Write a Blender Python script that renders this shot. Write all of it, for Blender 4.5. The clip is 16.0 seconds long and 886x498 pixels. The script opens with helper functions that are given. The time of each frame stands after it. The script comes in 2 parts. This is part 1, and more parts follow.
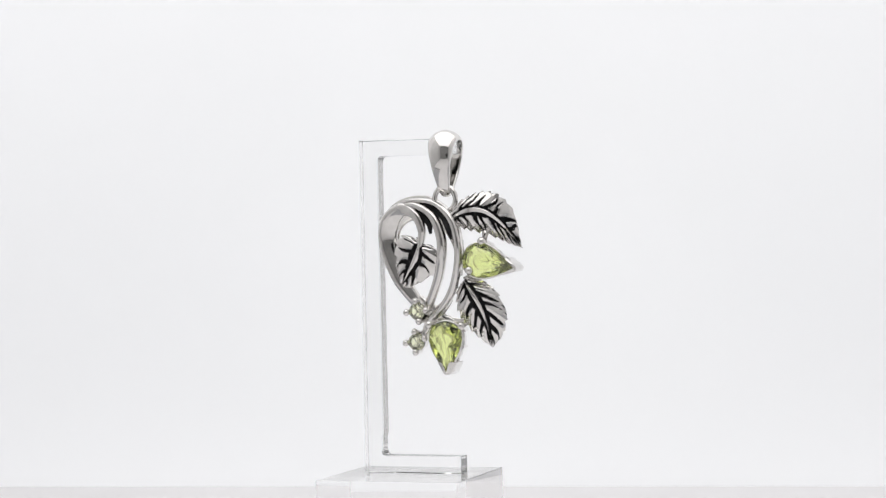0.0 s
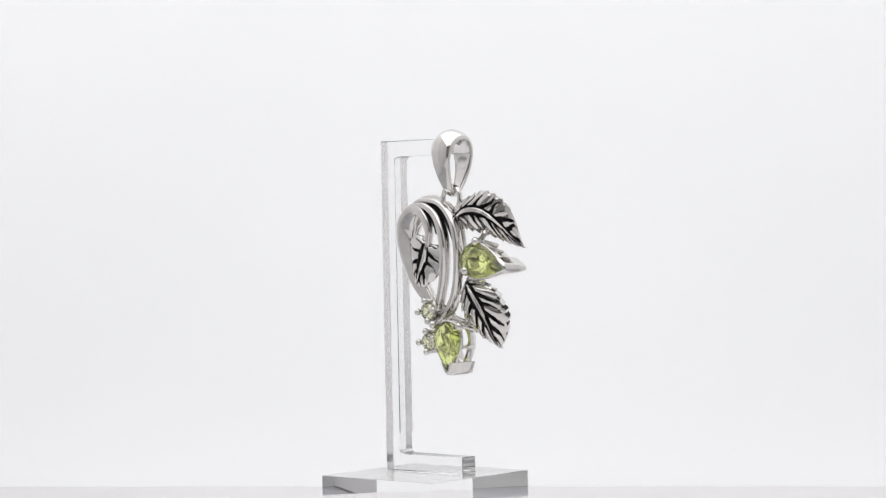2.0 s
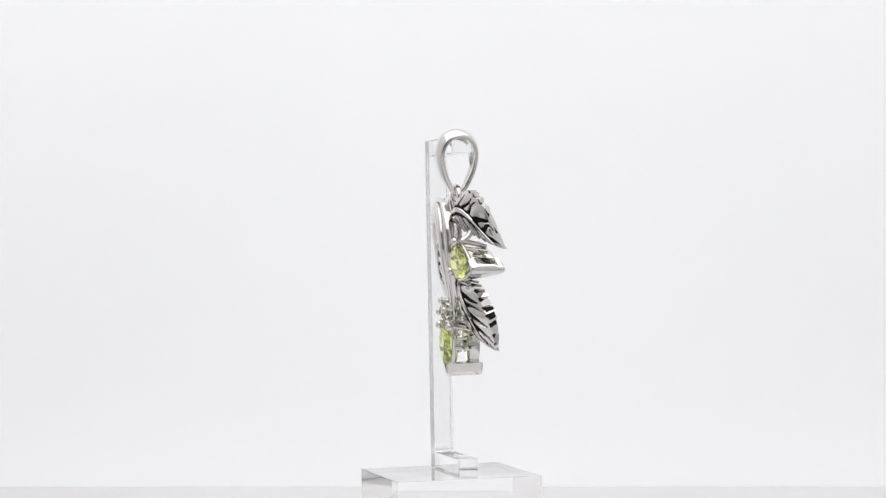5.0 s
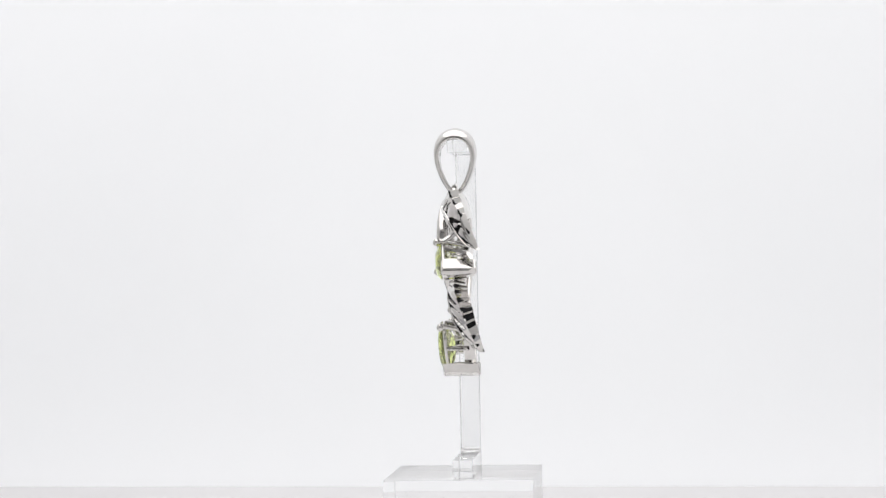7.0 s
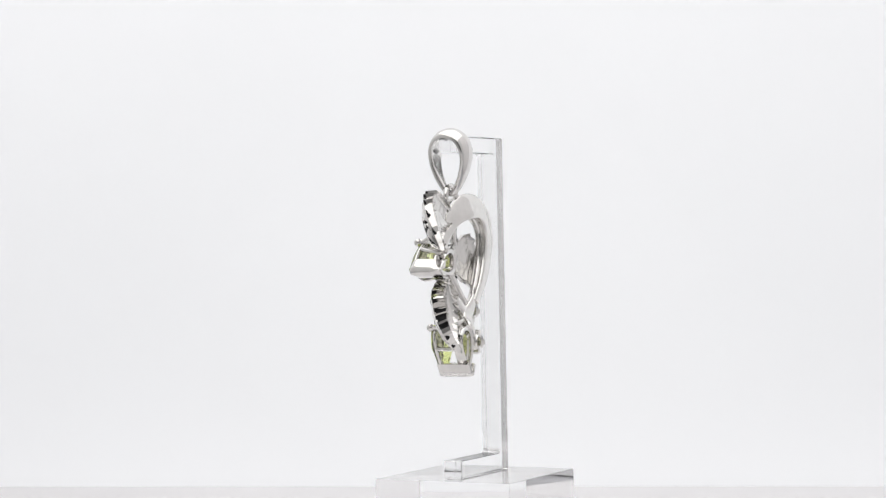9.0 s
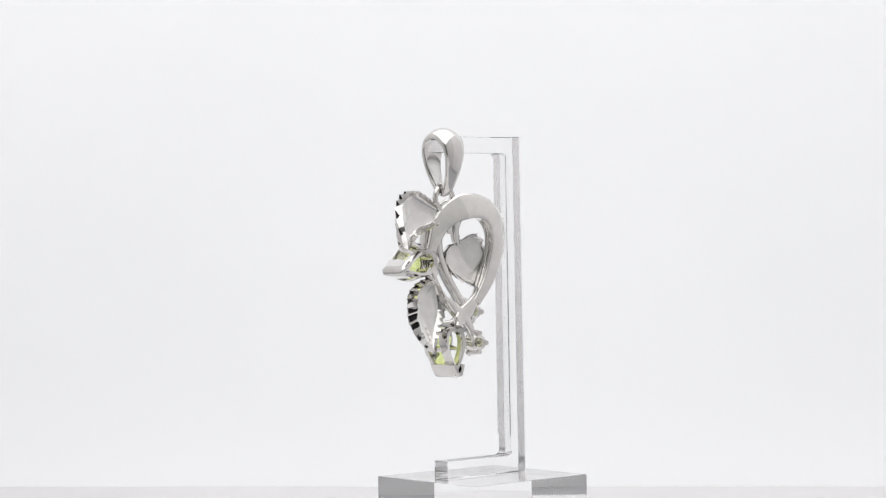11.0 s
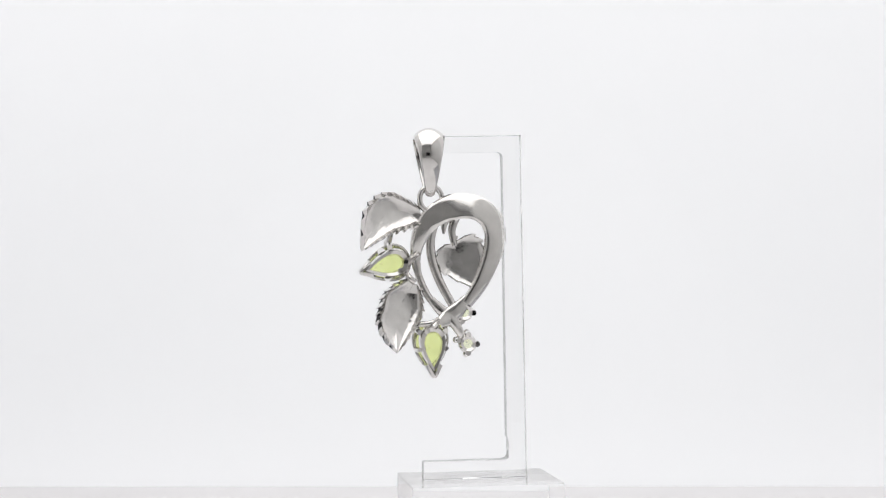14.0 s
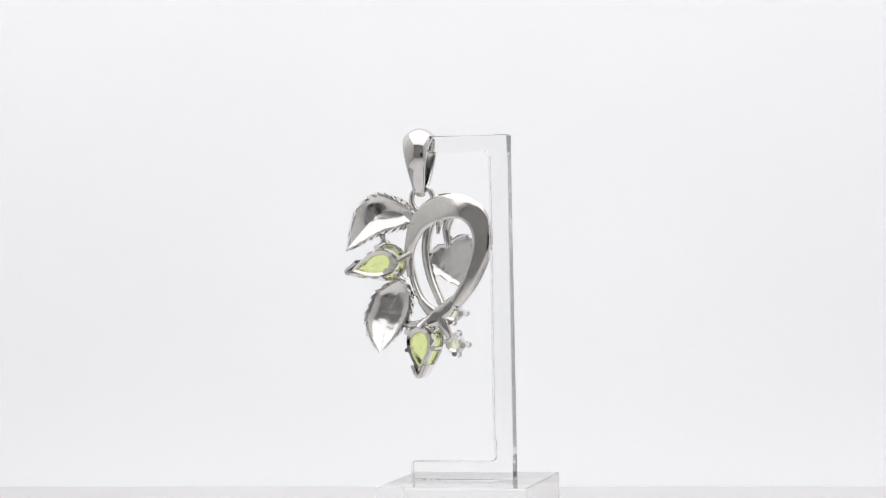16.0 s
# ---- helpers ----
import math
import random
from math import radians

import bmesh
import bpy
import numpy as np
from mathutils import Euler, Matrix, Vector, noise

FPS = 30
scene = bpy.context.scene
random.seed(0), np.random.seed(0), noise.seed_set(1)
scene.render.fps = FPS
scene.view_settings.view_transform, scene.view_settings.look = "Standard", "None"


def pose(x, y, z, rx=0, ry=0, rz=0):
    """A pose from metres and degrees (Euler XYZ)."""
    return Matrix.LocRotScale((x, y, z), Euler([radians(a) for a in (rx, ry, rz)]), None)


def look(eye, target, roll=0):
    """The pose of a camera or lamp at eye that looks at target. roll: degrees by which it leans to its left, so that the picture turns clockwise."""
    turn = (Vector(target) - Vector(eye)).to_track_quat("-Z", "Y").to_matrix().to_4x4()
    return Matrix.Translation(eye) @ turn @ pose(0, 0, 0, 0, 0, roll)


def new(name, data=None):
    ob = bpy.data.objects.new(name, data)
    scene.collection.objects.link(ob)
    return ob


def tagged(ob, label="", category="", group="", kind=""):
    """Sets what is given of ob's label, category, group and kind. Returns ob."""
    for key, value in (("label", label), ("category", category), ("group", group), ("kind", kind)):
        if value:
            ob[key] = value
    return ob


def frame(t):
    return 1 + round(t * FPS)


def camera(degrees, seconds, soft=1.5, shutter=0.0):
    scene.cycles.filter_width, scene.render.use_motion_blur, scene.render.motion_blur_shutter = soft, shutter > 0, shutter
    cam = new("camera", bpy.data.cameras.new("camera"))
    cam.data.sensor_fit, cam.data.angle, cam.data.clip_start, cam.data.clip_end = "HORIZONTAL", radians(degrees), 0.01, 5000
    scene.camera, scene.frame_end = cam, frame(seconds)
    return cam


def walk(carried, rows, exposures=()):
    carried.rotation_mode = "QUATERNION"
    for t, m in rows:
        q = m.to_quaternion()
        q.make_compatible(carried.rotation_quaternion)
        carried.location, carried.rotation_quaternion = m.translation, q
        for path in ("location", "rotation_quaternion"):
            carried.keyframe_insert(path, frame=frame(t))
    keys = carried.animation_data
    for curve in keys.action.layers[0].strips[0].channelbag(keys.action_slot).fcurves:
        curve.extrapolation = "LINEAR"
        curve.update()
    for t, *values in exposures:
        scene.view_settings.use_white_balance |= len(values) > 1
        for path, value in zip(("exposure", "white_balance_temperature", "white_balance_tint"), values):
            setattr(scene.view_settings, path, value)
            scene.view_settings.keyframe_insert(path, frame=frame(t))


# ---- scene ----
U = 7.4e-5            # metres in one plan unit (3 mm acrylic is 40 units)
LIFT = 603 * U        # height of the plan's zero above the table
EYE = (17.82 * U, -4560 * U, 21.04 * U + LIFT)
cam = camera(22.0, 16.0, soft=1.4)
PITCH = radians(-0.42)
AIM = look(EYE, (EYE[0], EYE[1] + math.cos(PITCH), EYE[2] + math.sin(PITCH)), roll=-1.124)
walk(cam, [(0, AIM), (16, AIM)], exposures=[(0, 0.0), (16, 0.0)])

# ---------------------------------------------------------------- light
world = bpy.data.worlds.new("dim_surroundings")
world.use_nodes = True
world.node_tree.nodes["Background"].inputs[0].default_value = (0.9, 0.95, 1.0, 1)
world.node_tree.nodes["Background"].inputs[1].default_value = 0.05
scene.world = world


def area(name, size_x, size_y, power, m, colour=(1, 1, 1)):
    lamp = bpy.data.lights.new(name, "AREA")
    lamp.shape, lamp.size, lamp.size_y, lamp.energy, lamp.color = "RECTANGLE", size_x, size_y, power, colour
    ob = new(name, lamp)
    ob.matrix_world = m
    return ob


BOX_X, BOX_BACK, BOX_FRONT, BOX_TOP = 0.115, 0.0755, -0.290, 0.200
BOX_TURN = pose(0, 0, 0, 0, 0, -9.7)     # the box stands askew to the lens
area("light_box_led_panel", 0.226, 0.31, 0.248, BOX_TURN @ pose(0, -0.083, BOX_TOP - 0.004), (0.998, 0.99, 0.985))


# ---------------------------------------------------------------- materials
def material(name):
    m = bpy.data.materials.new(name)
    m.use_nodes = True
    return m, m.node_tree.nodes, m.node_tree.links, m.node_tree.nodes["Principled BSDF"]


def noise_node(nodes, links, scale, detail=3.0, coord="Object"):
    tc = nodes.new("ShaderNodeTexCoord")
    n = nodes.new("ShaderNodeTexNoise")
    n.inputs["Scale"].default_value, n.inputs["Detail"].default_value = scale, detail
    links.new(tc.outputs[coord], n.inputs["Vector"])
    return n


def ramp(nodes, links, source, lo, hi, a=0.3, b=0.7):
    r = nodes.new("ShaderNodeValToRGB")
    r.color_ramp.elements[0].position, r.color_ramp.elements[1].position = a, b
    r.color_ramp.elements[0].color, r.color_ramp.elements[1].color = (*lo, 1), (*hi, 1)
    links.new(source, r.inputs[0])
    return r


def matte(name, lo, hi, scale, rough=0.85, bump=0.05, grain=3000.0):
    m, nodes, links, bsdf = material(name)
    n = noise_node(nodes, links, scale)
    links.new(ramp(nodes, links, n.outputs["Fac"], lo, hi).outputs[0], bsdf.inputs["Base Color"])
    g = noise_node(nodes, links, grain, 2.0)
    bp = nodes.new("ShaderNodeBump")
    bp.inputs["Strength"].default_value, bp.inputs["Distance"].default_value = bump, 0.00005
    links.new(g.outputs["Fac"], bp.inputs["Height"])
    links.new(bp.outputs[0], bsdf.inputs["Normal"])
    bsdf.inputs["Roughness"].default_value = rough
    bsdf.inputs["Specular IOR Level"].default_value = 0.2
    return m


def metal(name, lo, hi, rough_lo, rough_hi, bump, grain=2200.0, height=0.00002):
    m, nodes, links, bsdf = material(name)
    n = noise_node(nodes, links, 900.0, 4.0)
    links.new(ramp(nodes, links, n.outputs["Fac"], lo, hi).outputs[0], bsdf.inputs["Base Color"])
    rr = nodes.new("ShaderNodeMapRange")
    rr.inputs["To Min"].default_value, rr.inputs["To Max"].default_value = rough_lo, rough_hi
    links.new(n.outputs["Fac"], rr.inputs["Value"])
    links.new(rr.outputs[0], bsdf.inputs["Roughness"])
    f = noise_node(nodes, links, grain, 2.0)
    bp = nodes.new("ShaderNodeBump")
    bp.inputs["Strength"].default_value, bp.inputs["Distance"].default_value = bump, height
    links.new(f.outputs["Fac"], bp.inputs["Height"])
    links.new(bp.outputs[0], bsdf.inputs["Normal"])
    bsdf.inputs["Metallic"].default_value = 1.0
    return m


def clear(name, colour, ior, rough=0.0, streak=0.0):
    m, nodes, links, bsdf = material(name)
    bsdf.inputs["Transmission Weight"].default_value = 1.0
    bsdf.inputs["IOR"].default_value = ior
    bsdf.inputs["Roughness"].default_value = rough
    n = noise_node(nodes, links, 700.0, 3.0)
    lo = tuple(c * (1 - streak) for c in colour)
    links.new(ramp(nodes, links, n.outputs["Fac"], lo, colour).outputs[0], bsdf.inputs["Base Color"])
    return m


SILVER = metal("polished_silver", (0.69, 0.675, 0.655), (0.77, 0.755, 0.735), 0.03, 0.10, 0.08)
SILVER_SMOOTH = metal("smooth_silver", (0.76, 0.745, 0.72), (0.84, 0.825, 0.80), 0.07, 0.16, 0.06, 500.0, 0.00006)
SILVER_CAST = metal("cast_silver", (0.70, 0.69, 0.67), (0.79, 0.775, 0.755), 0.08, 0.22, 0.55, 420.0, 0.00022)
PATINA = matte("black_oxidised_silver", (0.006, 0.006, 0.007), (0.022, 0.021, 0.022), 1500.0, 0.62, 0.5, 6000.0)
PERIDOT = clear("green_peridot", (0.76, 0.87, 0.22), 1.65, 0.0, 0.12)
# paler peridot: the shorter light path from behind is put into the colour
PERIDOT_SHORT_PATH = clear("green_peridot_short_path", (0.94, 0.965, 0.72), 1.65, 0.0, 0.05)
PALE_PERIDOT = clear("pale_peridot", (0.93, 0.95, 0.72), 1.65, 0.0, 0.08)
ACRYLIC = clear("clear_acrylic", (0.997, 0.999, 0.999), 1.49, 0.0, 0.002)
FROSTED = clear("saw_cut_acrylic", (0.995, 0.998, 0.998), 1.49, 0.03, 0.004)
FROSTED.node_tree.nodes["Principled BSDF"].inputs["Transmission Weight"].default_value = 0.95
GLOW_PAPER = matte("glowing_backdrop_paper", (0.80, 0.805, 0.815), (0.82, 0.825, 0.835), 22.0)
TABLE_WHITE = matte("warm_white_board", (0.85, 0.838, 0.842), (0.89, 0.876, 0.88), 30.0, 0.7)
for shader in [n for n in GLOW_PAPER.node_tree.nodes if n.type == "BSDF_PRINCIPLED"]:   # glow added to brighten the sheet evenly; no lamp stands behind it
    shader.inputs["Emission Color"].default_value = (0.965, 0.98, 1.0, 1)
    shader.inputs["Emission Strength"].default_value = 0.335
CLOTH = matte("pale_grey_box_lining", (0.71, 0.708, 0.705), (0.77, 0.767, 0.763), 40.0)
TRAY = matte("mid_grey_box_floor", (0.42, 0.425, 0.445), (0.50, 0.505, 0.525), 60.0, 0.6)
FLAP = matte("grey_flap_cloth", (0.29, 0.288, 0.286), (0.35, 0.348, 0.345), 40.0)
TOP_WHITE = matte("white_box_top", (0.76, 0.76, 0.77), (0.80, 0.80, 0.81), 40.0)
DARK_CLOTH = matte("dark_grey_hood_cloth", (0.04, 0.04, 0.042), (0.07, 0.07, 0.072), 60.0, 0.9)
WOOD = matte("grey_brown_floor_boards", (0.16, 0.14, 0.12), (0.26, 0.23, 0.20), 8.0, 0.6, 0.3, 200.0)


# ---------------------------------------------------------------- mesh helpers
def finish(ob_name, bm, mats, parent=None, label="", smooth=None):
    """Links a bmesh as one object; smooth is an angle in degrees, None for flat faces."""
    bmesh.ops.recalc_face_normals(bm, faces=bm.faces)
    me = bpy.data.meshes.new(ob_name)
    if smooth is not None:
        for f in bm.faces:
            f.smooth = True
        for e in bm.edges:
            if len(e.link_faces) == 2 and e.calc_face_angle(0) > radians(smooth):
                e.smooth = False
    bm.to_mesh(me)
    bm.free()
    for m in mats:
        me.materials.append(m)
    ob = new(ob_name, me)
    if parent:
        ob.parent = parent
    if label:
        tagged(ob, label)
    return ob


def part(name, bm, mat, parent, label="", smooth=40):
    return finish(name, bm, mat if isinstance(mat, (list, tuple)) else [mat], parent, label, smooth)


def P(x, y, z):
    return Vector((x, y, z)) * U


def spline(points, n):
    """n points along a centripetal-like curve through the control points."""
    pts = [Vector(p) for p in points]
    pts = [2 * pts[0] - pts[1]] + pts + [2 * pts[-1] - pts[-2]]
    out = []
    segs = len(pts) - 3
    for i in range(n):
        s = i / (n - 1) * segs
        k = min(int(s), segs - 1)
        t = s - k
        a, b, c, d = pts[k:k + 4]
        out.append(0.5 * (2 * b + (c - a) * t + (2 * a - 5 * b + 4 * c - d) * t * t + (3 * b - a - 3 * c + d) * t ** 3))
    return out


def lerp_list(vals, s):
    x = s * (len(vals) - 1)
    k = min(int(x), len(vals) - 2)
    return vals[k] + (vals[k + 1] - vals[k]) * (x - k)


def sweep(points, widths, depths, n=60, segs=18, power=2.4, bm=None, ref=(0, 1, 0), closed=False, mat=0, cant=(0, 0)):
    """A ribbon or wire along the curve: widths across it, depths along ref."""
    bm = bm or bmesh.new()
    line = spline(points, n) if not closed else [Vector(p) for p in points]
    n = len(line)
    rings = []
    for i, c in enumerate(line):
        if closed:
            t = (line[(i + 1) % n] - line[i - 1]).normalized()
        else:
            t = (line[min(i + 1, n - 1)] - line[max(i - 1, 0)]).normalized()
        side = t.cross(Vector(ref)).normalized()
        front = side.cross(t).normalized()
        s = i / (n - 1)
        w, d = lerp_list(widths, s), lerp_list(depths, s)
        ct, st = math.cos(radians(lerp_list(cant, s))), math.sin(radians(lerp_list(cant, s)))
        side, front = side * ct - front * st, front * ct + side * st
        ring = []
        for k in range(segs):
            a = 2 * math.pi * k / segs
            ca, sa = math.cos(a), math.sin(a)
            u = math.copysign(abs(ca) ** (2 / power), ca) * w
            v = math.copysign(abs(sa) ** (2 / power), sa) * d
            ring.append(bm.verts.new((c + side * u + front * v) * U))
        rings.append(ring)
    for i in range(n if closed else n - 1):
        a, b = rings[i], rings[(i + 1) % n]
        for k in range(segs):
            bm.faces.new((a[k], a[(k + 1) % segs], b[(k + 1) % segs], b[k])).material_index = mat
    if not closed:
        for ring in (rings[0], rings[-1]):
            bm.faces.new(ring).material_index = mat
    return bm


def ball(bm, c, r, stretch=(1, 1, 1), u=14, v=9):
    m = Matrix.Translation(Vector(c) * U) @ Matrix.Diagonal((*[r * U * s for s in stretch], 1))
    bmesh.ops.create_uvsphere(bm, u_segments=u, v_segments=v, radius=1.0, matrix=m)
    return bm


def slab(bm, x0, x1, y0, y1, z0, z1):
    v = [bm.verts.new((x, y, z)) for x in (x0, x1) for y in (y0, y1) for z in (z0, z1)]
    for f in ((0, 1, 3, 2), (4, 6, 7, 5), (0, 4, 5, 1), (2, 3, 7, 6), (0, 2, 6, 4), (1, 5, 7, 3)):
        bm.faces.new([v[i] for i in f])
    return bm


def structure(name, bm, mat, label, category, smooth=None, turn=None):
    if turn:
        bm.transform(turn)
    return tagged(finish(name, bm, [mat], None, "", smooth), label, category, "", "structure")


# ---------------------------------------------------------------- the light box and an added dark hood
def light_box():
    w = 0.006
    structure("table_board", slab(bmesh.new(), -0.046, 0.046, -0.084, 0.036, -0.006, 0.0),
              TABLE_WHITE, "warm white matt board under the display stand", "board", turn=BOX_TURN)
    structure("front_board", slab(bmesh.new(), -0.105, 0.105, BOX_FRONT + 0.004, -0.0842, -0.006, -0.0003),
              TABLE_WHITE, "broad warm white matt board before the display stand", "board", turn=BOX_TURN)
    structure("rear_board", slab(bmesh.new(), -BOX_X, BOX_X, 0.046, BOX_BACK - 0.0002, -0.006, 0.0),
              TABLE_WHITE, "warm white matt board at the foot of the backdrop", "board", turn=BOX_TURN)
    structure("box_floor", slab(bmesh.new(), -BOX_X, BOX_X, BOX_FRONT, BOX_BACK + 0.01, -0.012, -0.0064),
              TRAY, "mid grey floor of a small photo box", "floor", turn=BOX_TURN)
    # backdrop sheet: meets the board in a small roll
    bm = bmesh.new()
    prof = [(BOX_BACK, -0.0005 + (BOX_TOP + 0.0005) * k / 4) for k in range(5)]
    back = [(y + 0.004, z) for y, z in prof]
    prev = None
    for (y, z), (yb, zb) in zip(prof, back):
        row = [bm.verts.new(q) for q in ((-BOX_X, y, z), (BOX_X, y, z), (BOX_X, yb, zb - 0.0), (-BOX_X, yb, zb - 0.0))]
        if prev:
            for k in range(4):
                bm.faces.new((prev[k], prev[(k + 1) % 4], row[(k + 1) % 4], row[k]))
        else:
            bm.faces.new(row)
        prev = row
    bm.faces.new(prev)
    structure("backdrop", bm, GLOW_PAPER, "seamless white paper backdrop behind the jewellery", "backdrop", 60, BOX_TURN)
    structure("wall_west", slab(bmesh.new(), -BOX_X - w, -BOX_X, BOX_FRONT, BOX_BACK + 0.01, -0.012, BOX_TOP),
              CLOTH, "pale grey side panel of a small photo box", "panel", turn=BOX_TURN)
    structure("wall_east", slab(bmesh.new(), BOX_X, BOX_X + w, BOX_FRONT, BOX_BACK + 0.01, -0.012, BOX_TOP),
              CLOTH, "pale grey side panel of a small photo box", "panel", turn=BOX_TURN)
    # unseen white cards added at the sides to make the acrylic edges paler
    for side, x in (("west", -BOX_X + 0.0004), ("east", BOX_X - 0.0024)):
        structure("added_reflector_" + side, slab(bmesh.new(), x, x + 0.002, -0.035, BOX_BACK - 0.0002, 0.0002, BOX_TOP - 0.006),
                  TABLE_WHITE, "unseen white reflector card added beside the backdrop of the photo box", "panel", turn=BOX_TURN)
    structure("ceiling", slab(bmesh.new(), -BOX_X - w, BOX_X + w, BOX_FRONT, BOX_BACK + 0.01, BOX_TOP, BOX_TOP + w),
              TOP_WHITE, "white top panel of a small photo box", "ceiling", turn=BOX_TURN)
    # front flap with an opening for the lens
    bm = bmesh.new()
    y0, y1, hx, z0, z1 = BOX_FRONT - w, BOX_FRONT, 0.036, 0.022, 0.070
    cx = EYE[0] - BOX_TURN.to_euler().z * BOX_FRONT * -1.0
    slab(bm, -BOX_X - w, cx - hx, y0, y1, -0.012, BOX_TOP + w)
    slab(bm, cx + hx, BOX_X + w, y0, y1, -0.012, BOX_TOP + w)
    slab(bm, cx - hx, cx + hx, y0, y1, -0.012, z0)
    slab(bm, cx - hx, cx + hx, y0, y1, z1, BOX_TOP + w)
    structure("wall_south", bm, FLAP, "grey front flap of a small photo box with an opening", "panel", turn=BOX_TURN)


def hood():
    """Unseen dark enclosure added round the lens, so the flap's opening reflects dark."""
    w, x, y0, y1, z1 = 0.006, 0.085, BOX_FRONT - 0.13, BOX_FRONT - 0.006, 0.13
    label = "unseen dark enclosure added behind the photo box"
    structure("hood_floor", slab(bmesh.new(), -x, x, y0, y1, -0.012, -0.006), DARK_CLOTH, label, "floor", turn=BOX_TURN)
    structure("hood_ceiling", slab(bmesh.new(), -x, x, y0, y1, z1, z1 + w), DARK_CLOTH, label, "ceiling", turn=BOX_TURN)
    structure("wall_hood_west", slab(bmesh.new(), -x - w, -x, y0, y1, -0.012, z1 + w), DARK_CLOTH, label, "panel", turn=BOX_TURN)
    structure("wall_hood_east", slab(bmesh.new(), x, x + w, y0, y1, -0.012, z1 + w), DARK_CLOTH, label, "panel", turn=BOX_TURN)
    structure("wall_hood_south", slab(bmesh.new(), -x - w, x + w, y0 - w, y0, -0.012, z1 + w), DARK_CLOTH, label, "panel", turn=BOX_TURN)
    structure("table_top", slab(bmesh.new(), -0.17, 0.17, y0 - 0.04, BOX_BACK + 0.05, -0.030, -0.0122), WOOD, "grey brown wooden table top under the photo box", "table", turn=BOX_TURN)


# ---------------------------------------------------------------- acrylic stand
def acrylic_stand():
    stand = tagged(new("display_stand"), "clear acrylic C-shaped jewellery stand on a square block", "display stand")
    stand.location = (0, 0, LIFT)
    bm = bmesh.new()
    slab(bm, -224 * U, 73 * U, -104 * U, 194 * U, -602.5 * U, -468 * U)
    bmesh.ops.bevel(bm, geom=list(bm.edges), offset=0.9 * U, segments=2, affect="EDGES", profile=0.5)
    base = part("base", bm, ACRYLIC, stand, "thick polished clear acrylic block", None)
    # C-shaped plate: outline walked round once, with small fillets in the inner corners
    out = [(-170, -467.6), (37, -467.6), (37, -431)]
    out += [(-122 - 11 * math.sin(radians(a)), -420 - 11 * math.cos(radians(a))) for a in (0, 22, 45, 68, 90)]
    out += [(-133, -392), (-130.5, -386), (-132, 165)]
    out += [(-121 - 11 * math.cos(radians(a)), 167 + 11 * math.sin(radians(a))) for a in (22, 45, 68, 90)]
    out += [(30, 178), (30, 211), (-170, 211)]
    bm = bmesh.new()
    front = [bm.verts.new(P(x, 32, z)) for x, z in out]
    rear = [bm.verts.new(P(x, 72, z)) for x, z in out]
    bm.faces.new(front)
    bm.faces.new(rear[::-1])
    n = len(out)
    for i in range(n):
        bm.faces.new((front[i], rear[i], rear[(i + 1) % n], front[(i + 1) % n])).material_index = 1
    bmesh.ops.recalc_face_normals(bm, faces=bm.faces)
    bmesh.ops.bevel(bm, geom=[e for e in bm.edges if e.calc_face_angle(0) > 0.6], offset=1.2 * U, segments=1, affect="EDGES")
    plate = part("bracket", bm, [ACRYLIC, FROSTED], stand, "clear acrylic C-shaped upright plate with cut edges", 25)
    for ob in (base, plate):
        ob.visible_shadow = False
    return stand


# ---------------------------------------------------------------- pendant
def bail(parent):
    """A tapered loop: broad over the bracket, narrow at the foot."""
    n, segs = 120, 30
    bm = bmesh.new()
    rings = []
    for i in range(n):
        a = 2 * math.pi * i / n                     # 0 at the top
        s = (1 + math.cos(a)) / 2                   # 1 top, 0 foot
        tight = 0.48 + 0.52 * s ** 0.55
        cy = 47.5 + 42.5 * math.sin(a) * tight
        cz = 161 + 56.5 * math.cos(a) + 3 * math.sin(a) ** 2 - 7 * (1 - s) ** 4
        half = 9.5 + 22.0 * s ** 0.85                 # across
        thick = 4.5 + 1.5 * s
        dome = 0.6 + 11.7 * s ** 3
        out = Vector((0, math.sin(a) * 1.3, math.cos(a) + 0.2 * math.sin(a) ** 2)).normalized()
        ring = []
        for k in range(segs):
            b = 2 * math.pi * k / segs
            cb, sb = math.cos(b), math.sin(b)
            u = cb
            v = math.copysign(abs(sb) ** 0.5, sb) * thick * (1.3 if sb > 0 else 1.1) - dome * (u * u - 0.3)
            ring.append(bm.verts.new(P(12 + u * half, cy + out.y * v, cz + out.z * v)))
        rings.append(ring)
    for i in range(n):
        a, b = rings[i], rings[(i + 1) % n]
        for k in range(segs):
            bm.faces.new((a[k], a[(k + 1) % segs], b[(k + 1) % segs], b[k]))
    part("bail", bm, SILVER, parent, "polished tapered silver bail", 50)


def jump_ring(parent):
    pts = [(10 + 22 * math.sin(a), 45, 88 + 25 * math.cos(a)) for a in [2 * math.pi * k / 40 for k in range(40)]]
    part("jump_ring", sweep(pts, [6.0, 6.0], [6.0, 6.0], segs=12, power=2, closed=True), SILVER, parent, "small silver ring under the bail")


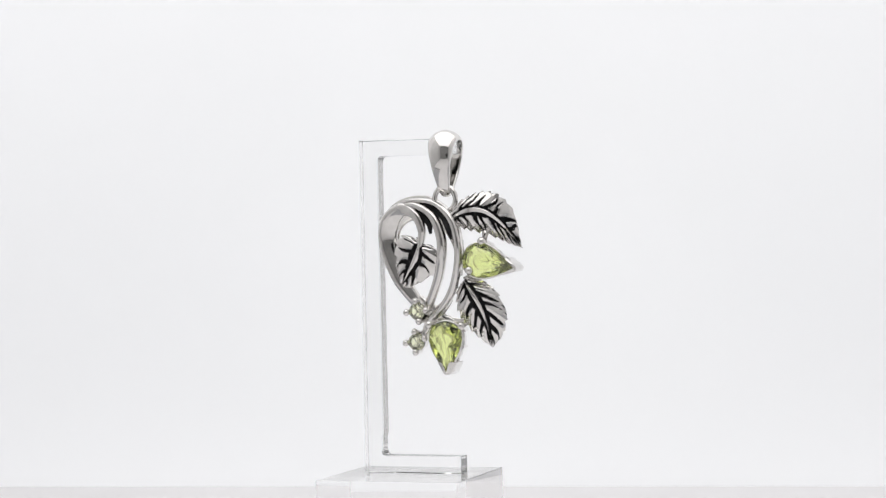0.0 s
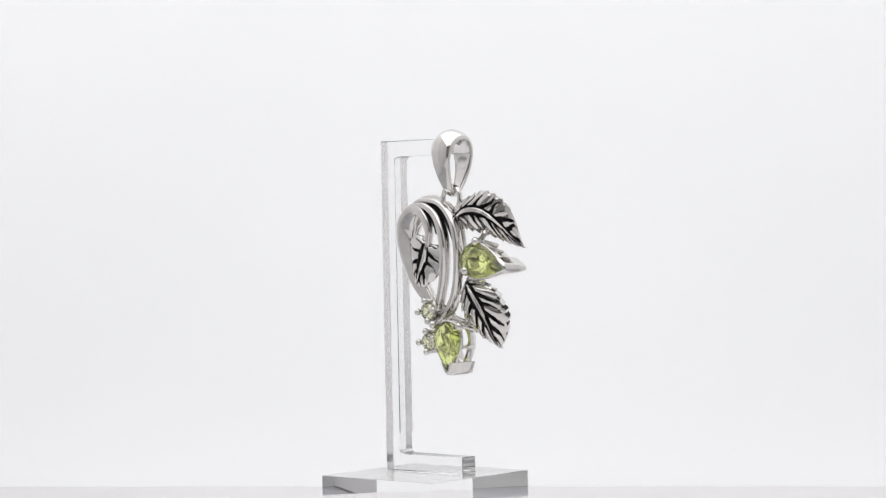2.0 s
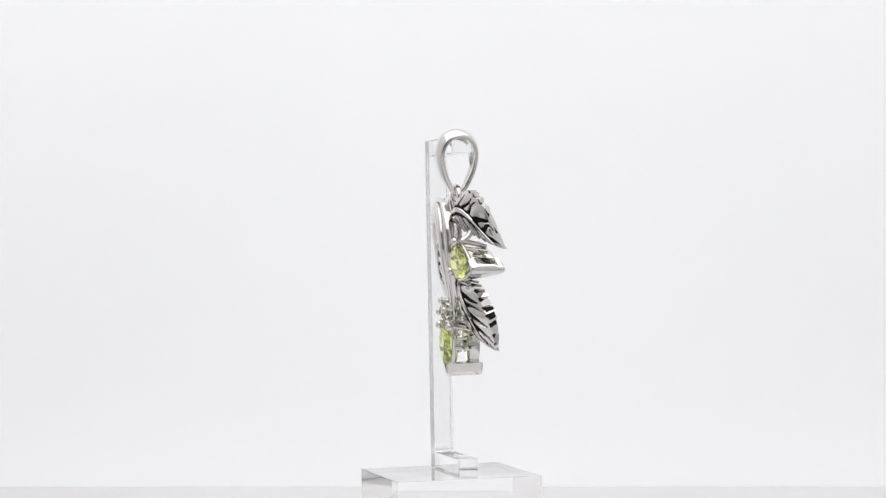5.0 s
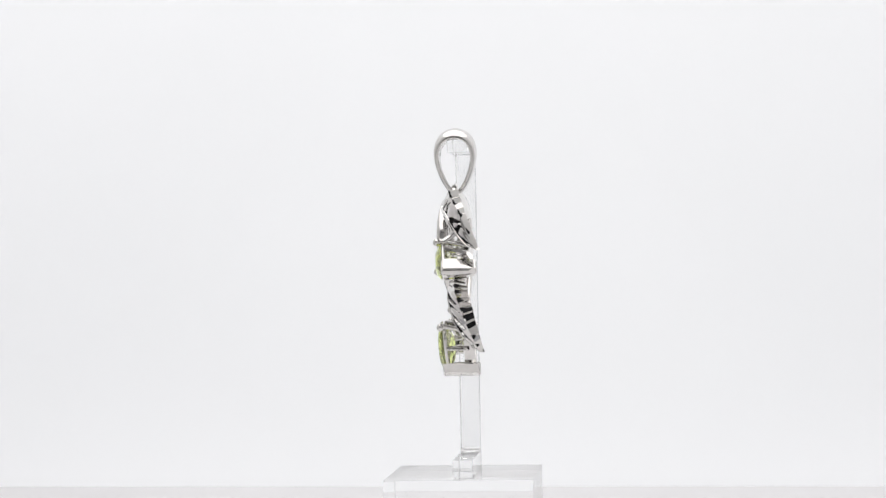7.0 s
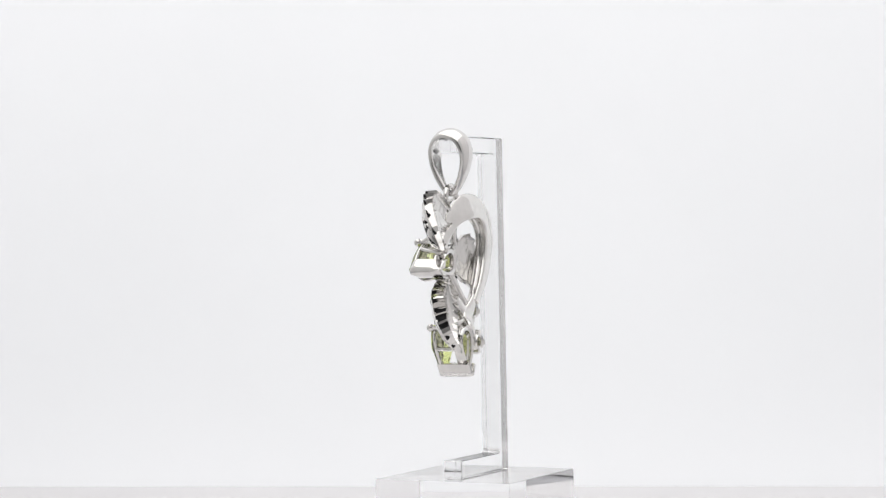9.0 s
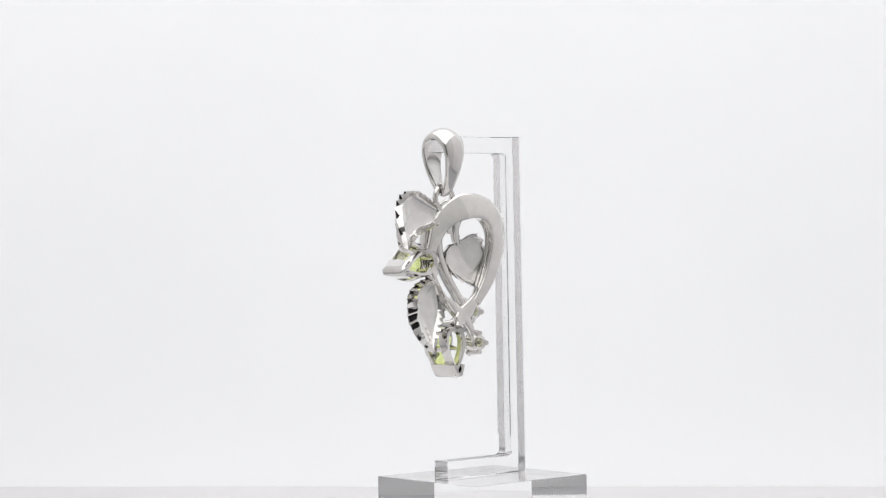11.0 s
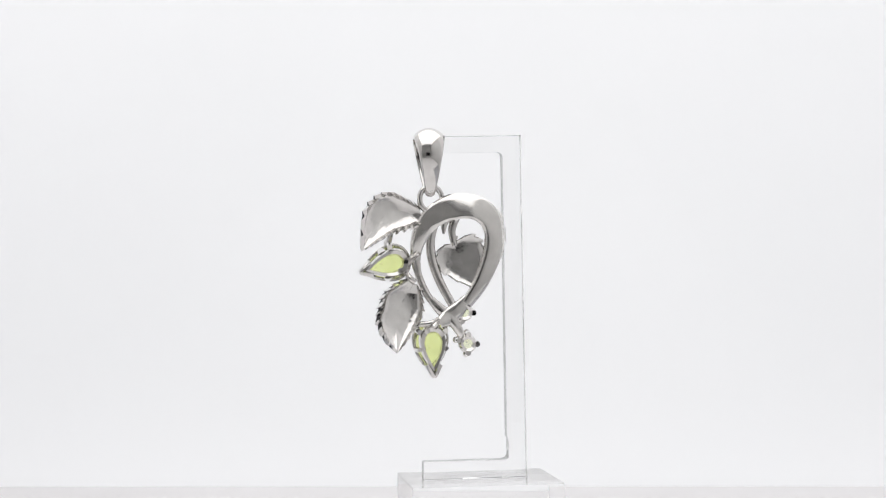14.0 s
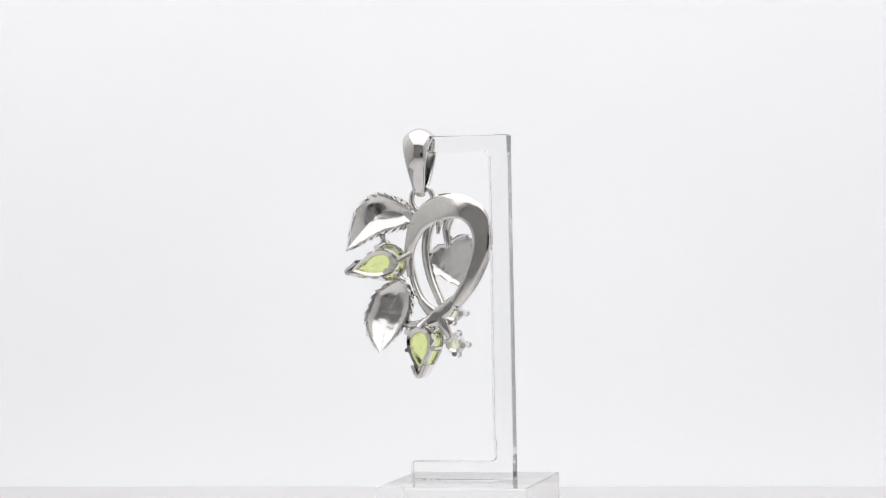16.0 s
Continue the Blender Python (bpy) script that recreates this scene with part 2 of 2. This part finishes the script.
def scrolls(parent):
    A = [(-48, 54, -128), (-60, 52, -117), (-92, 49, -68), (-114, 47, -4), (-108, 42, 42), (-78, 34, 68), (-49, 26, 58), (-34, 24, 29), (-36, 25, 0)]
    B = [(-98, 38, 56), (-80, 33, 73), (-47, 26, 76), (-11, 21, 55), (7, 19, 17), (9, 22, -23), (-2, 32, -68), (-25, 46, -117), (-34, 52, -134)]
    C = [(-84, 36, 76), (-58, 31, 86), (-7, 26, 80), (29, 22, 47), (43, 22, -1), (39, 28, -52), (20, 40, -103), (-11, 50, -141), (-41, 55, -160)]
    part("scroll_band", sweep(A, [9, 12, 17, 20, 21, 15, 9.5, 8.5, 7], [7, 8, 9, 10, 10, 11, 11, 9, 7], n=90, power=3.4, cant=(0, 5, 12, 14, 18, 14, 0, 0, 0)), SILVER, parent)
    part("scroll_band", sweep(B, [3, 5, 6.5, 8.5, 9.5, 10, 9.5, 9, 7], [6, 9, 10, 11, 12, 12, 11, 10, 9], n=90, power=2.8), SILVER, parent)
    part("scroll_band", sweep(C, [3, 4.5, 6, 7.5, 8, 8, 8, 8, 8], [6, 9, 10, 11, 12, 12, 11, 10, 10], n=90, power=2.6), SILVER, parent)
    # sunken blackened webs between the bands, with bright backs
    W1 = [(-72, 34, 80), (-32, 30, 78), (8, 26, 60), (23, 25, 30), (27, 26, 6)]
    W2 = [(-80, 35, 71), (-46, 31, 69), (-21, 27, 44), (-16, 27, 18)]
    for line, wide, deep in ((W1, [3, 9, 11, 8, 2], [2, 3, 3, 3, 2]), (W2, [3, 8, 8, 3], [2, 3, 3, 2])):
        bm = sweep(line, wide, deep, n=40)
        bm.normal_update()
        bmesh.ops.recalc_face_normals(bm, faces=bm.faces)
        for f in bm.faces:
            f.material_index = 1 if f.normal.y > 0.1 else 0
        part("web", bm, [PATINA, SILVER_SMOOTH], parent, "blackened groove between silver bands")
    part("back_plate", sweep([(-56, 60, -120), (-90, 61, -70), (-114, 60, -6), (-109, 59, 40), (-78, 58, 68), (-30, 55, 70), (12, 48, 46), (34, 43, 6), (41, 39, -30), (37, 44, -66)],
                             [10, 15, 20, 23, 25, 27, 21, 13, 9, 7], [6, 7, 8, 8, 8, 7, 6, 5, 5, 5], n=80, power=4.5, cant=(2, 4, 6, 10, 14, 15, 11, 4, 0, 0)),
         SILVER_SMOOTH, parent, "smooth silver back of the scroll")
    bm = sweep([(-58, 57, -110), (-38, 58, -132), (-20, 59, -146), (0, 64, -158)], [10, 16, 19, 11], [6, 7, 7, 7], n=24, power=2.6)
    sweep([(14, 54, -112), (-2, 57, -130), (-22, 59, -146)], [8, 11, 13], [6, 6.5, 6.4], n=18, power=2.6, bm=bm)
    sweep([(-20, 59, -144), (-34, 60, -166), (-46, 59, -186)], [14, 9, 8], [6.6, 6.5, 6], n=18, power=2.6, bm=bm)
    sweep([(-12, 60, -150), (14, 66, -158), (40, 62, -160)], [11, 7, 6], [6.2, 6.5, 6], n=18, power=2.4, bm=bm)
    part("junction", bm, SILVER_SMOOTH, parent, "smooth silver web joining the bands and settings")


def leaf(parent, mid, up, low, veins, teeth, amp, bulge, thick=6.0, rib=0.12, rim=17.0, ink=1.0):
    """A cast leaf: raised midrib, wedge-shaped blackened vein cuts, toothed edge."""
    nu, nv = 132, 26
    M, A, B = spline(mid, nu), spline(up, nu), spline(low, nu)
    bm = bmesh.new()
    front, back, dark = [], [], {}

    def tooth(u, n):
        ph = (u * n) % 1.0
        return amp * (ph - 0.55) * (1.0 if u < 0.94 else (1 - u) / 0.06), ph

    def cut(u, v, side):
        """Depth of the vein cuts at u along and v across (0 at the midrib, 1 at the edge)."""
        r = rib * (1.1 - 0.75 * u)
        if v < r:
            return 3.6 * (1 - (v / r) ** 2), False
        d = 0.0
        trench = ink * (0.12 * (1 - 0.5 * u) + 0.02)
        if v < r + trench and 0.02 < u < 0.95:
            d = 1.0
        for k in range(veins):
            uk = (k + (0.35 if side > 0 else 0.0)) / veins * 0.92 + 0.01
            wander = math.sin(2.7 * k + 1.9 * side + mid[0][0])          # hand-cut veins differ a little
            c = uk + (0.24 + 0.05 * wander) * v + 0.010 * math.sin(9 * v + 3 * k)
            half = ink * (0.034 + 0.010 * wander) * max(0.0, 1 - v / 0.86) ** 0.8
            if abs(u - c) < half:
                d = 1.0
        if d:
            return -4.5, True
        # panels between the cuts are softly cushioned
        ph = ((u - 0.24 * v - (0.35 if side > 0 else 0.0) / veins * 0.92) * veins / 0.92) % 1.0
        return 0.6 + 2.4 * math.sin(math.pi * ph) * math.sin(math.pi * min(1, 0.15 + 0.85 * v)), False

    for i in range(nu):
        u = i / (nu - 1)
        t = (M[min(i + 1, nu - 1)] - M[max(i - 1, 0)]).normalized()
        fr, bk = [], []
        for j in range(-nv, nv + 1):
            side = 1 if j >= 0 else -1
            v = abs(j) / nv
            edge = A[i] if side > 0 else B[i]
            k, _ = tooth(u, teeth)
            span = edge - M[i]
            nrm = t.cross(span) * side
            if nrm.length < 1e-6:
                nrm = Vector((0, -1, 0))
            nrm.normalize()
            if nrm.y > 0:
                nrm = -nrm
            base = M[i] + span * (v + k * v ** 14)
            lift = bulge * (1 - v * v) * min(1, span.length / 30)
            h, black = cut(u, v, side)
            fade = min(1.0, (1 - u) / 0.06) * min(1.0, span.length / 10)
            fr.append(bm.verts.new((base + nrm * (lift + h * fade)) * U))
            bk.append(bm.verts.new((base + nrm * (0.45 * lift - (thick * 0.8 + (rim - thick * 0.8) * v ** 7) * (0.4 + 0.6 * min(fade, (1 - u) / 0.45)) * (0.85 + 0.15 * min(1, u / 0.15)))) * U))
            dark[(i, j)] = black
            chord = B[i].y + (A[i].y - B[i].y) * (j + nv) / (2 * nv)     # the hollow of the back is shallower than the front's rise
            bk[-1].co.y += 0.5 * (chord - base.y) * U
        front.append(fr)
        back.append(bk)
    w = 2 * nv + 1
    waist = {j: [bm.verts.new(front[i][j].co.lerp(back[i][j].co, 0.12 + 0.5 * max(0.0, 1 - abs(tooth(i / (nu - 1), teeth)[1] - 0.2) / 0.24))) for i in range(nu)] for j in (0, w - 1)}
    for i in range(nu - 1):
        for j in range(w - 1):
            f = bm.faces.new((front[i][j], front[i][j + 1], front[i + 1][j + 1], front[i + 1][j]))
            jj = j - nv
            f.material_index = 1 if sum((dark[(i, jj)], dark[(i, jj + 1)], dark[(i + 1, jj)], dark[(i + 1, jj + 1)])) >= 2 else 0
            bm.faces.new((back[i][j], back[i + 1][j], back[i + 1][j + 1], back[i][j + 1])).material_index = 2
        _, ph = tooth((i + 0.5) / (nu - 1), teeth)
        cut_here = ph < 0.42 and (i + 0.5) / (nu - 1) < 0.93
        deep = rim > 10 and ink > 1.1 and ph < 0.7 and 0.52 < (i + 0.5) / (nu - 1) < 0.74
        for j in (0, w - 1):
            f = bm.faces.new((front[i][j], front[i + 1][j], waist[j][i + 1], waist[j][i]))
            f.material_index = 1 if cut_here else 0
            f = bm.faces.new((waist[j][i], waist[j][i + 1], back[i + 1][j], back[i][j]))
            f.material_index = 1 if deep else 0
    for i in (0, nu - 1):
        bm.faces.new(front[i] + [waist[w - 1][i]] + back[i][::-1] + [waist[0][i]])
    return part("leaf", bm, [SILVER, PATINA, SILVER_CAST], parent, "toothed silver leaf with blackened veins", 38)


def leaves(parent):
    leaf(parent, [(30, 38, 50), (62, 33, 64), (92, 38, 63), (117, 51, 45), (138, 72, 15), (155, 97, -14)],
         [(30, 39, 72), (47, 40, 86), (73, 40, 97), (101, 41, 101), (128, 48, 89), (149, 66, 57), (155, 97, -14)],
         [(30, 40, 36), (40, 42, 31), (62, 44, 24), (90, 52, 17), (116, 64, 6), (136, 82, -6), (155, 97, -14)],
         8, 11, 0.14, 8.0, 13.0, rim=22.0, ink=0.9)
    leaf(parent, [(47, 46, -78), (66, 42, -103), (81, 48, -132), (88, 64, -167), (89, 96, -215)],
         [(60, 47, -68), (86, 48, -78), (111, 52, -98), (122, 62, -127), (127, 72, -153), (114, 86, -188), (89, 96, -215)],
         [(39, 46, -82), (31, 43, -104), (33, 45, -138), (49, 53, -168), (69, 70, -194), (89, 96, -215)],
         6, 10, 0.14, 8.0, 12.0, rim=24.0, ink=1.25)
    leaf(parent, [(-36, 25, 2), (-46, 28, -28), (-65, 35, -58), (-88, 46, -91)],
         [(-40, 27, 3), (-70, 31, 17), (-92, 35, 4), (-97, 39, -30), (-94, 43, -68), (-88, 46, -91)],
         [(-34, 27, -2), (-13, 24, -6), (1, 24, -28), (-8, 29, -57), (-36, 36, -76), (-66, 42, -89), (-88, 46, -91)],
         5, 7, 0.13, 6.0, 5.0, 0.15, 9.0, 1.3)


def pear(phi, length, width):
    """Outline of a pear-cut stone: tip at +b, round end at -b; phi = 0 is the tip."""
    return math.sin(phi) * math.sin(phi / 2) ** 1.1 * width / 2 / 0.738, math.cos(phi) * length / 2


class Seat:
    """Places a stone's own axes (a across, b towards its tip, y depth) in the pendant."""

    def __init__(self, x, z, angle, y, tilt):
        self.x, self.z, self.y, self.tilt = x, z, y, tilt
        self.c, self.s = math.cos(radians(angle)), math.sin(radians(angle))

    def at(self, a, b, y):
        return Vector((self.x + b * self.c - a * self.s, self.y + y + self.tilt * b, self.z + b * self.s + a * self.c))


def faceted(seat, outline, n, rings):
    """Stacked rings (scale, depth, half step) joined by flat facets."""
    bm = bmesh.new()
    made = []
    for scale, y, shift in rings:
        row = []
        for k in range(n):
            loose = 0.0 if y < 1 or scale > 0.9 else 1.0      # hand-cut facets are never quite alike
            grow = scale * (1 + loose * random.uniform(-0.05, 0.05))
            row.append(bm.verts.new(seat.at(*[grow * q for q in outline((k + 0.5 * shift) / n)], y + loose * random.uniform(-1.3, 1.3)) * U))
        made.append((row, shift))
    for (p, ps), (q, qs) in zip(made, made[1:]):
        for k in range(n):
            k1 = (k + 1) % n
            if ps == qs:
                bm.faces.new((p[k], p[k1], q[k1], q[k]))
            elif qs:
                bm.faces.new((p[k], p[k1], q[k]))
                bm.faces.new((q[k], p[k1], q[k1]))
            else:
                bm.faces.new((p[k], q[k1], q[k]))
                bm.faces.new((p[k], p[k1], q[k1]))
    bm.faces.new(made[0][0])
    bm.faces.new(made[-1][0])
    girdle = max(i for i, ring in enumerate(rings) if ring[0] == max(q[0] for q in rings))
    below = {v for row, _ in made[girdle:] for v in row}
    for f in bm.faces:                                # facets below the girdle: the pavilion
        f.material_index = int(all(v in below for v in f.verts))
    return bm


def pear_setting(parent, seat, length, width, prongs, v_front):
    def outline(s):
        return pear(2 * math.pi * s, length, width)

    n = 48

    def ring_at(sa, sb, y):
        return [seat.at(sa * a, sb * b, y) for a, b in [outline((k + 0.5) / n) for k in range(n)]]

    setting = part("stone_setting", sweep(ring_at(0.97, 0.97, 16), [3.4, 3.4], [3.6, 3.6], segs=10, power=2.2, closed=True), SILVER, parent, "open silver basket round a pear stone")
    # bezel with a pear-shaped hole at the back, and the uprights that carry the girdle on it
    bm = bmesh.new()
    loops = []
    for sa, sb, y in ((0.78, 0.88, 52), (0.77, 0.87, 66), (0.68, 0.82, 73), (0.50, 0.66, 71), (0.44, 0.61, 62), (0.60, 0.76, 50)):
        loops.append([bm.verts.new(q * U) for q in ring_at(sa, sb, y)])
    for i in range(6):
        for k in range(n):
            a, b = loops[i], loops[(i + 1) % 6]
            bm.faces.new((a[k], a[(k + 1) % n], b[(k + 1) % n], b[k]))
    part("gallery", bm, SILVER, setting, "", 45)
    for s in (0.25, 0.5, 0.75):
        a, b = outline(s)
        foot, knee, tip = seat.at(0.70 * a, 0.83 * b, 62), seat.at(0.84 * a, 0.92 * b, 36), seat.at(0.96 * a, 0.97 * b, 17)
        part("upright", sweep([foot, knee, tip], [9.5, 8.5, 6.0], [5.0, 4.6, 4.0], n=10, segs=8, power=2.4, ref=(0.3, 0.1, 1)), SILVER, setting)
    for (x0, y0, z0) in prongs:
        cx, cz = seat.x, seat.z
        foot = Vector((x0 + (cx - x0) * 0.28, seat.y + 66, z0 + (cz - z0) * 0.24))
        bm = sweep([foot, ((foot.x + x0) / 2, seat.y + 38, (foot.z + z0) / 2), (x0, y0 + 5, z0)], [5.6, 5.2, 5.4], [5.6, 5.2, 5.4], n=14, segs=10, power=2, ref=(0.3, 0.1, 1))
        ball(bm, (x0 + (cx - x0) * 0.05, y0, z0 + (cz - z0) * 0.05), 8.6)
        part("prong", bm, SILVER, setting)
    # V-shaped guard round the tip, from front to back
    bm = bmesh.new()
    prof_out = [(20, length / 2 - 22), (11, length / 2 - 6), (5.0, length / 2 + 4), (-5.0, length / 2 + 4), (-11, length / 2 - 6), (-20, length / 2 - 22)]
    prof_in = [(11, length / 2 - 23), (4, length / 2 - 9), (0.6, length / 2 - 2), (-0.6, length / 2 - 2), (-4, length / 2 - 9), (-11, length / 2 - 23)]
    rows = []
    for y, grow in ((v_front, 0.66), (v_front + 2, 0.86), (v_front + 5, 0.95), (v_front + 14, 1.0), (58, 0.97), (74, 0.90), (78, 0.80), (79.5, 0.68)):
        o = [bm.verts.new(seat.at(a * grow, length / 2 - 20 + (b - length / 2 + 20) * (0.7 + 0.3 * grow), y) * U) for a, b in prof_out]
        q = [bm.verts.new(seat.at(a * grow * 0.9, length / 2 - 20 + (b - length / 2 + 20) * (0.7 + 0.3 * grow), y) * U) for a, b in prof_in]
        rows.append(o + q[::-1])
    m = len(rows[0])
    for r0, r1 in zip(rows, rows[1:]):
        for k in range(m):
            bm.faces.new((r0[k], r0[(k + 1) % m], r1[(k + 1) % m], r1[k]))
    bm.faces.new(rows[0])
    bm.faces.new(rows[-1])
    bmesh.ops.recalc_face_normals(bm, faces=bm.faces)
    bmesh.ops.bevel(bm, geom=[e for e in bm.edges if e.calc_face_angle(0) > 0.5], offset=1.3 * U, segments=2, affect="EDGES")
    part("tip_guard", bm, SILVER, setting, "polished V-shaped silver tip guard", 60)
    # pavilion facets get the paler copy, a painted stand-in for thinner green
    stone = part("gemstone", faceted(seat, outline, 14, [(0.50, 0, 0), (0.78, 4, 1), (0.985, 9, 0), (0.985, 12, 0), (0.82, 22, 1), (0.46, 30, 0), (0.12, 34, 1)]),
                 [PERIDOT, PERIDOT_SHORT_PATH], setting, "faceted green pear-cut stone", None)
    stone.visible_shadow = False


def round_setting(parent, x, z, y, r, prong_angles):
    seat = Seat(x, z, 0, y, 0.0)

    def outline(s):
        return r * math.sin(2 * math.pi * s), r * math.cos(2 * math.pi * s)

    n = 28
    bm = bmesh.new()
    loops = []
    for rad, dy in ((1.05, 12), (1.08, 31), (0.85, 38), (0.55, 35), (0.62, 14)):
        loops.append([bm.verts.new(seat.at(*[rad * q for q in outline(k / n)], dy) * U) for k in range(n)])
    for i in range(5):
        for k in range(n):
            a, b = loops[i], loops[(i + 1) % 5]
            bm.faces.new((a[k], a[(k + 1) % n], b[(k + 1) % n], b[k]))
    cup = part("round_setting", bm, SILVER, parent, "small four-prong silver cup", 45)
    for ang in prong_angles:
        ca, sa = math.cos(radians(ang)), math.sin(radians(ang))
        top = (x + ca * r * 1.22, y + 2, z + sa * r * 1.22)
        bm = sweep([(x + ca * r * 1.08, y + 36, z + sa * r * 1.08), (x + ca * r * 1.2, y + 20, z + sa * r * 1.2), top],
                   [5.5, 5, 5], [5.5, 5, 5], n=12, segs=10, power=2, ref=(0.3, 0.1, 1))
        ball(bm, top, 7.4)
        part("prong", bm, SILVER, cup)
    stone = part("gemstone", faceted(seat, outline, 12, [(0.58, 0, 0), (0.8, 3, 1), (1.0, 6, 0), (1.0, 8, 0), (0.55, 14, 1), (0.08, 19, 1)]),
                 [PALE_PERIDOT, PALE_PERIDOT], cup, "tiny pale green round stone", None)
    stone.visible_shadow = False


def pendant():
    top = tagged(new("pendant"), "silver vine-leaf pendant with green pear stones hung on the acrylic bracket", "pendant")
    top.location = (0, 0, LIFT)
    bail(top)
    jump_ring(top)
    scrolls(top)
    leaves(top)
    pear_setting(top, Seat(14, -209, -90, 8, 0.06), 106, 69, [(-21, 14, -162), (50, 15, -165)], 5)
    pear_setting(top, Seat(104, -41, -14, 14, 0.10), 106, 70, [(94, 16, 4), (66, 14, -57)], 10)
    round_setting(top, -51, -138, 26, 17, (5, 95, 185, 285))
    round_setting(top, -56, -200, 33, 17, (20, 95, 185, 270))
    for pts in ([(38, 62, -161), (48, 58, -160), (58, 50, -157)], [(95, 30, 2), (93, 44, 12), (92, 52, 22)],
                [(-34, 58, -150), (-42, 60, -172), (-48, 58, -190)], [(4, 66, -152), (10, 78, -160), (13, 82, -166)],
                [(60, 48, -62), (54, 52, -70), (46, 50, -76)], [(38, 40, -20), (48, 60, -28), (58, 76, -34)],
                [(34, 38, 44), (24, 34, 48), (18, 34, 50)], [(-40, 24, 14), (-37, 25, 4), (-39, 26, -6)]):
        part("strut", sweep(pts, [6.8, 6.2, 6.8], [6.8, 6.2, 6.8], n=14, segs=10, power=2, ref=(0.2, 1, 0.3)), SILVER, top)
    return top


light_box()
hood()
STAND = acrylic_stand()
PENDANT = pendant()


def motions():
    """Stand and pendant turn together, steadily, on the same upright axis."""
    rows = [(k * 0.5, pose(0, 0, LIFT, 0, 0, -(19.0 + 11.008 * k * 0.5))) for k in range(33)]
    walk(STAND, rows)
    walk(PENDANT, rows)


motions()
